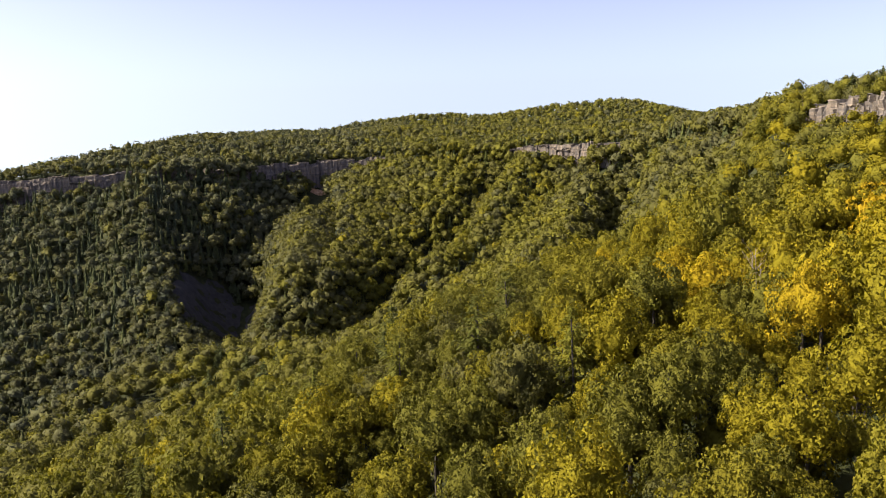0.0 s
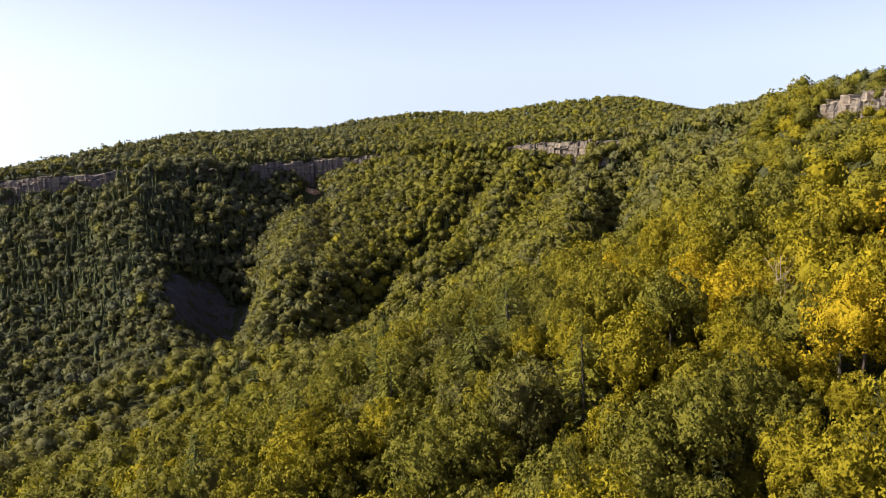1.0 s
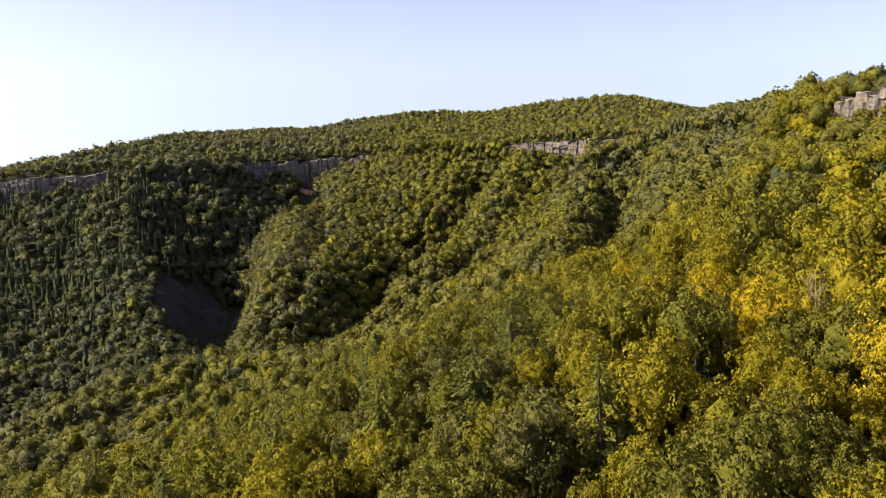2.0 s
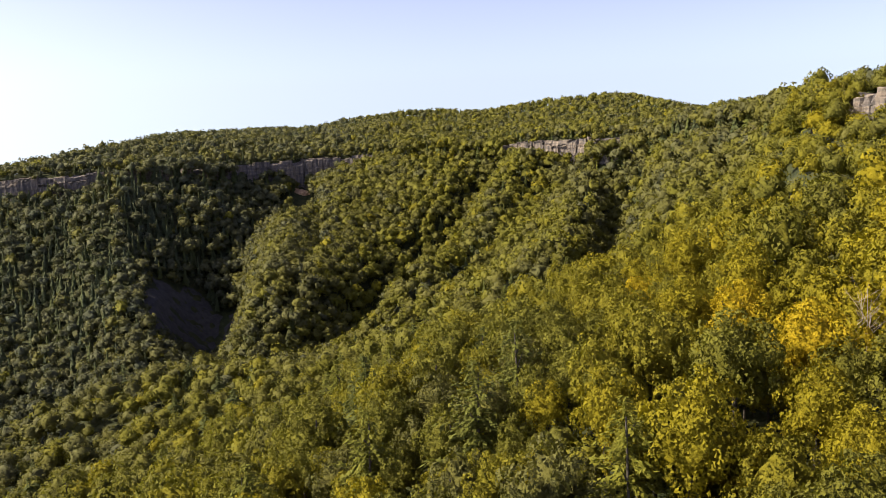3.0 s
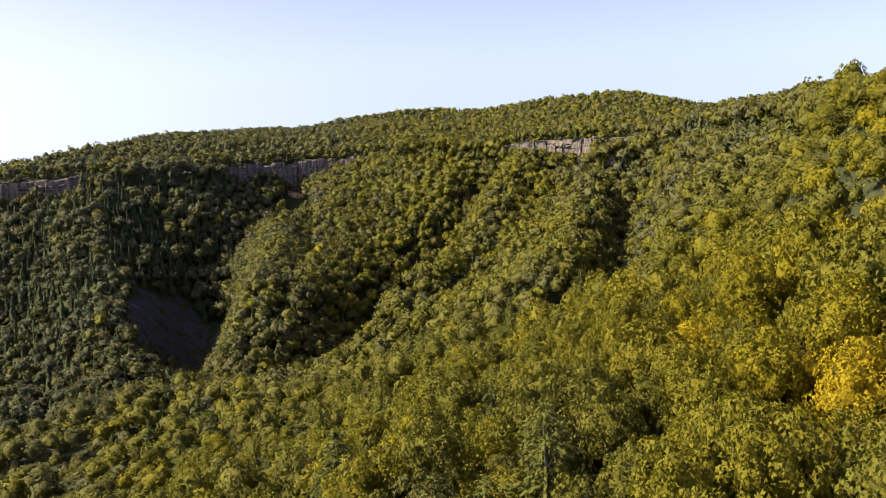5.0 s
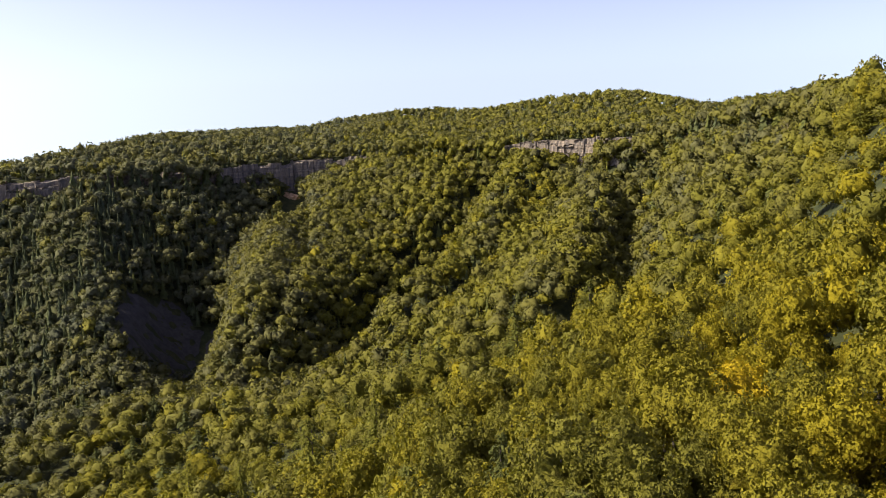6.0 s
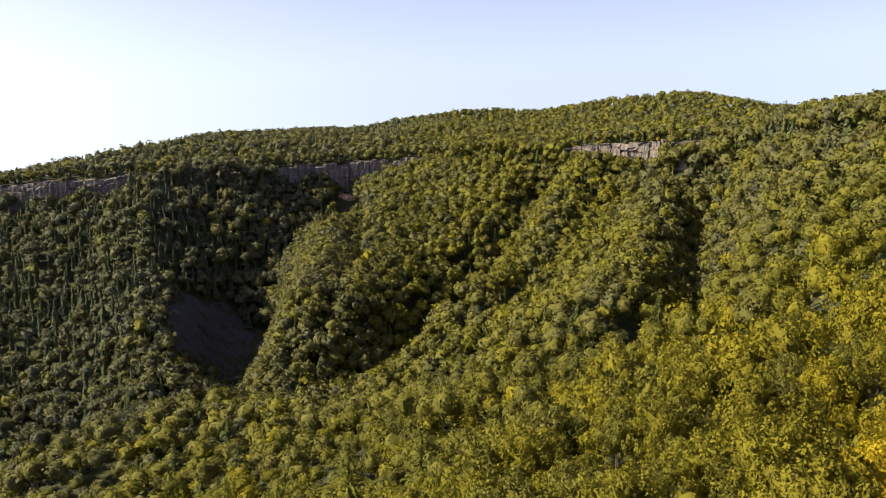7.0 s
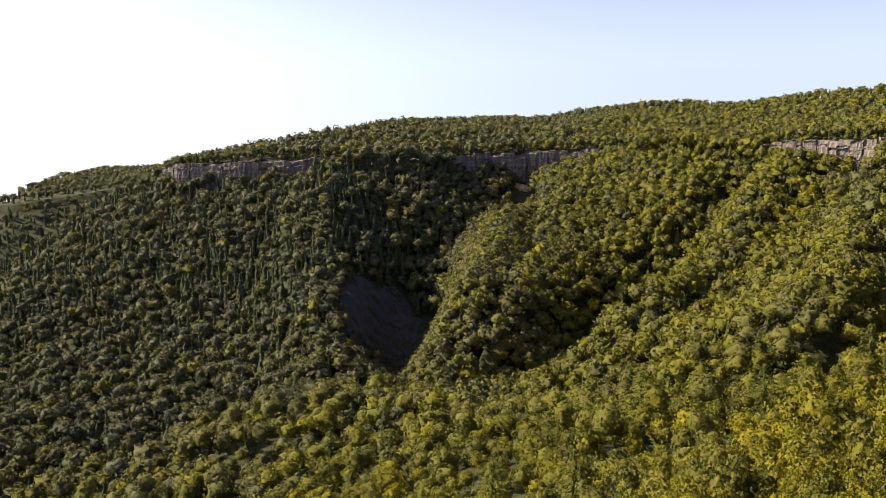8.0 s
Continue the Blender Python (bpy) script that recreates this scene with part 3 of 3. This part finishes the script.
crown_mesh = {k: mesh_of("crown", q[0], q[1], BROAD, HUES[k[0]], (q[2], q[3])) for k, q in broad_kinds.items()}
for k, q in broad_kinds.items():
    leaf_normals(crown_mesh[k], q[4])
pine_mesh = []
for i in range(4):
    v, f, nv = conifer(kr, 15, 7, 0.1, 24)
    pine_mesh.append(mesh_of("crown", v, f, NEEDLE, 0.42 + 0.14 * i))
trunk_mesh = [mesh_of("trunk", *stem(kr, 1.0, 0.022, 0.008, 6, 5), BARK) for i in range(4)]
LABELS = ["dark green broadleaf tree with a rounded crown", "green broadleaf tree with a full rounded crown",
          "olive green broadleaf tree turning for autumn", "yellow-green broadleaf tree turning for autumn", "golden yellow broadleaf tree in autumn colour"]
for i in near:
    root = new("conifer_tree" if fir[i] else "broadleaf_tree")
    kind = int(np.argmin([abs(hue[i] - h) for h in HUES]))
    root.matrix_basis = pose(px[i], py[i], pz[i], 0, 0, math.degrees(turn[i]))
    trunk = new("trunk", trunk_mesh[i % 4])
    trunk.parent = root
    crown = new("crown", pine_mesh[i % 4] if fir[i] else crown_mesh[kind, i % 3 + (3 if range_[i] < 84 or i >= S0 else 0)])
    crown.parent = root
    if fir[i]:
        trunk.scale = (high[i] * 0.6, high[i] * 0.6, high[i] * 0.9)
        crown.scale = (high[i] * 1.15, high[i] * 1.15, high[i])
        tagged(root, "tall dark green conifer with layered boughs on the slope", "tree", "trees on the near slope")
    else:
        trunk.scale = (high[i], high[i], high[i] * 0.8)
        crown.scale = (wide[i], wide[i], wide[i] * CROWN[i])
        crown.location = (0, 0, high[i] - 2.35 * wide[i] * CROWN[i])
        tagged(root, LABELS[kind], "tree", "trees on the near slope")


# ---- rock: the limestone cliff along the rim, in stretches ----
def cliff(a, b, label, seed, coarse=1.0):
    """Jointed limestone between two corners of the rim: stepped beds, split into blocks that stand out unevenly."""
    r = np.random.RandomState(seed)
    line = np.array(RIM, float)
    run = np.concatenate([[0], np.cumsum(np.hypot(np.diff(line[:, 0]), np.diff(line[:, 1])))])
    fine = np.arange(run[a], run[b] + 0.1, 1.5)
    fx, fy, ftop, ftall = (np.interp(fine, run, line[:, k]) for k in range(4))
    fx, fy = (np.convolve(np.pad(q, 6, mode="edge"), np.ones(13) / 13, mode="valid") for q in (fx, fy))
    tx, ty = np.gradient(fx), np.gradient(fy)
    n = np.hypot(tx, ty) + 1e-6
    # joints cut the face into blocks; some stand open as clefts, some have fallen out
    u, block, at, k = [], [], run[a], 0
    while at < run[b]:
        w = r.uniform(2.5, 10.0) * coarse if r.rand() < 0.88 else 0.8
        for p in np.linspace(at + 0.04, at + w - 0.04, max(2, int(w / 1.2) + 1)):
            u.append(p)
            block.append(k)
        at += w
        k += 1
    u, block = np.array(u), np.array(block)
    x, y, top, tall, ox, oy = (np.interp(u, fine, q) for q in (fx, fy, ftop, ftall, -ty / n, tx / n))
    wide = np.bincount(block)
    jut = np.where(wide <= 2, r.uniform(-2.6, -0.8, k), r.uniform(-1.0, 0.9, k))
    jut = jut / max(coarse, 1.0)
    calm = np.clip(tall / 14, 0.35, 1.0)                                         # low faces are plainer
    bay = 4.0 * np.sin(u / 17 + seed) + 2.6 * np.sin(u / 7.3 + 2 * seed)
    worn = np.clip(np.sin(u / 23 + seed) + 0.6 * np.sin(u / 9 + 1) + 0.2, 0, 2)      # stretches where the crest has broken down
    crest = top + 0.8 - 1.1 * worn + r.uniform(-1.6, 0.9, k)[block] + r.uniform(-0.5, 0.5, len(u))
    courses = 9
    beds = np.cumsum(r.choice([0.4, 0.7, 1.4, 2.6], courses))
    beds = np.concatenate([[0], beds / beds[-1]])
    v = [np.stack([x - ox * 5, y - oy * 5, ground(x - ox * 5, y - oy * 5)[0] - 0.3], -1)]
    step = r.normal(size=k) * 0.06                                                # beds do not run level from block to block
    for i in range(courses):
        gone = np.where(r.rand(k) < 0.13, r.uniform(-2.2, -0.8, k), 0.0)
        out = 4.8 + bay * 0.4 + calm * (jut[block] + gone[block] + r.uniform(-1.1, 0.8) + r.uniform(-0.4, 0.4, k)[block]) + beds[i] * 1.6
        for s in (beds[i] + 0.002, beds[i + 1] - 0.002):
            rough = r.uniform(-0.5, 0.5, len(u))
            at_s = np.clip(s + step[block] * (0 < s < 0.99), 0, 1)
            v.append(np.stack([x + ox * (out + rough), y + oy * (out + rough), crest - at_s * (tall + 6) + 0.12 * r.normal(size=len(u))], -1))
    v = np.stack(v, 1)
    ob = sheet("cliff", v.reshape(-1, 3), grid_faces(len(u), v.shape[1]), ROCK)
    return tagged(ob, label, "cliff", kind="structure")


cliff(2, 5, "pale bedded limestone cliff above yellowing trees", 3, 0.45)
cliff(8, 13, "sunlit tan limestone cliff on the valley's head", 5)
cliff(14, 18, "grey bedded limestone cliff over a wooded ravine", 7, 1.5)
cliff(18, 23, "shaded grey limestone cliff along the plateau's edge", 9, 1.6)


def slide(step):
    """The bare slide, a sheet on the ground with a ragged edge."""
    q, w = np.arange(-196, -120, step), np.arange(474, 572, step)
    X, Y = np.meshgrid(q, w, indexing="ij")
    Z = ground(X, Y)[0] + 0.35 + 0.45 * waves(X, Y, 9, 8)
    f = grid_faces(len(q), len(w))
    f = f[in_scar(X, Y, 3.0).ravel()[f].all(axis=1)]
    ob = sheet("ground_slide", np.stack([X, Y, Z], -1).reshape(-1, 3), f, SOIL)
    return tagged(ob, "bare dark grey shale slide in a shaded ravine", "landslide", kind="structure")


slide(1.1)


def rubble(cx, cy, rx, ry):
    """A fan of fallen blocks at the cliff's foot."""
    r = np.random.RandomState(21)
    bv, bf = ICO1
    vs, fs = [], []
    for i in range(150):
        a, l = r.rand() * 6.283, math.sqrt(r.rand())
        x, y = cx + rx * l * math.cos(a), cy + ry * l * math.sin(a)
        z = float(ground(np.array([x]), np.array([y]))[0][0])
        s = r.uniform(0.5, 1.7)
        fs.append(bf + len(vs) * len(bv))
        vs.append(np.sign(bv) * np.abs(bv) ** 0.6 * s * r.uniform(0.6, 1.2, 3) * (1 + 0.15 * r.normal(size=bv.shape)) + [x, y, z + 0.5 * s])
    ob = sheet("ground_rubble", np.vstack(vs), np.vstack(fs), RUBBLE)
    return tagged(ob, "orange rock rubble at the cliff's foot", "rubble", kind="structure")


rubble(-114, 733, 7, 3)


# ---- dead trees ----
def dead_tree(x, y, tall, seed, label):
    """A bare tree: trunk and limbs that fork into twigs."""
    r = np.random.RandomState(seed)
    z = float(ground(np.array([x]), np.array([y]))[0][0])
    root = new("dead_tree")
    root.location = (x, y, z)
    v, f = stem(r, tall, 0.10, 0.025, 6, 0)
    trunk = new("trunk", mesh_of("trunk", v, f, DEAD))
    trunk.parent = root
    for i in range(15):
        h = tall * (0.35 + 0.6 * r.rand())
        a, l = r.rand() * 6.283, tall * (0.16 + 0.16 * r.rand())
        bv, bf = stem(r, l, 0.030, 0.010, 4, 6)
        tilt = 0.5 + 0.5 * r.rand()
        m = np.array(Euler((0, tilt, a)).to_matrix())
        limb = new("limb", mesh_of("limb", bv @ m.T + [0, 0, h], bf, DEAD))
        limb.parent = trunk
    return tagged(root, label, "tree", "dead trees")


dead_tree(42, 106, 11, 1, "bare grey dead tree among yellowing broadleaf trees")
dead_tree(44, 108, 9, 2, "bare pale dead tree leaning among broadleaf trees")
dead_tree(157, 416, 15, 3, "bare brownish dead tree below the wooded rim")
dead_tree(113, 253, 10, 4, "pale dead snag on the cliff's edge")
dead_tree(111, 245, 9, 5, "pale dead snag at the limestone cliff")
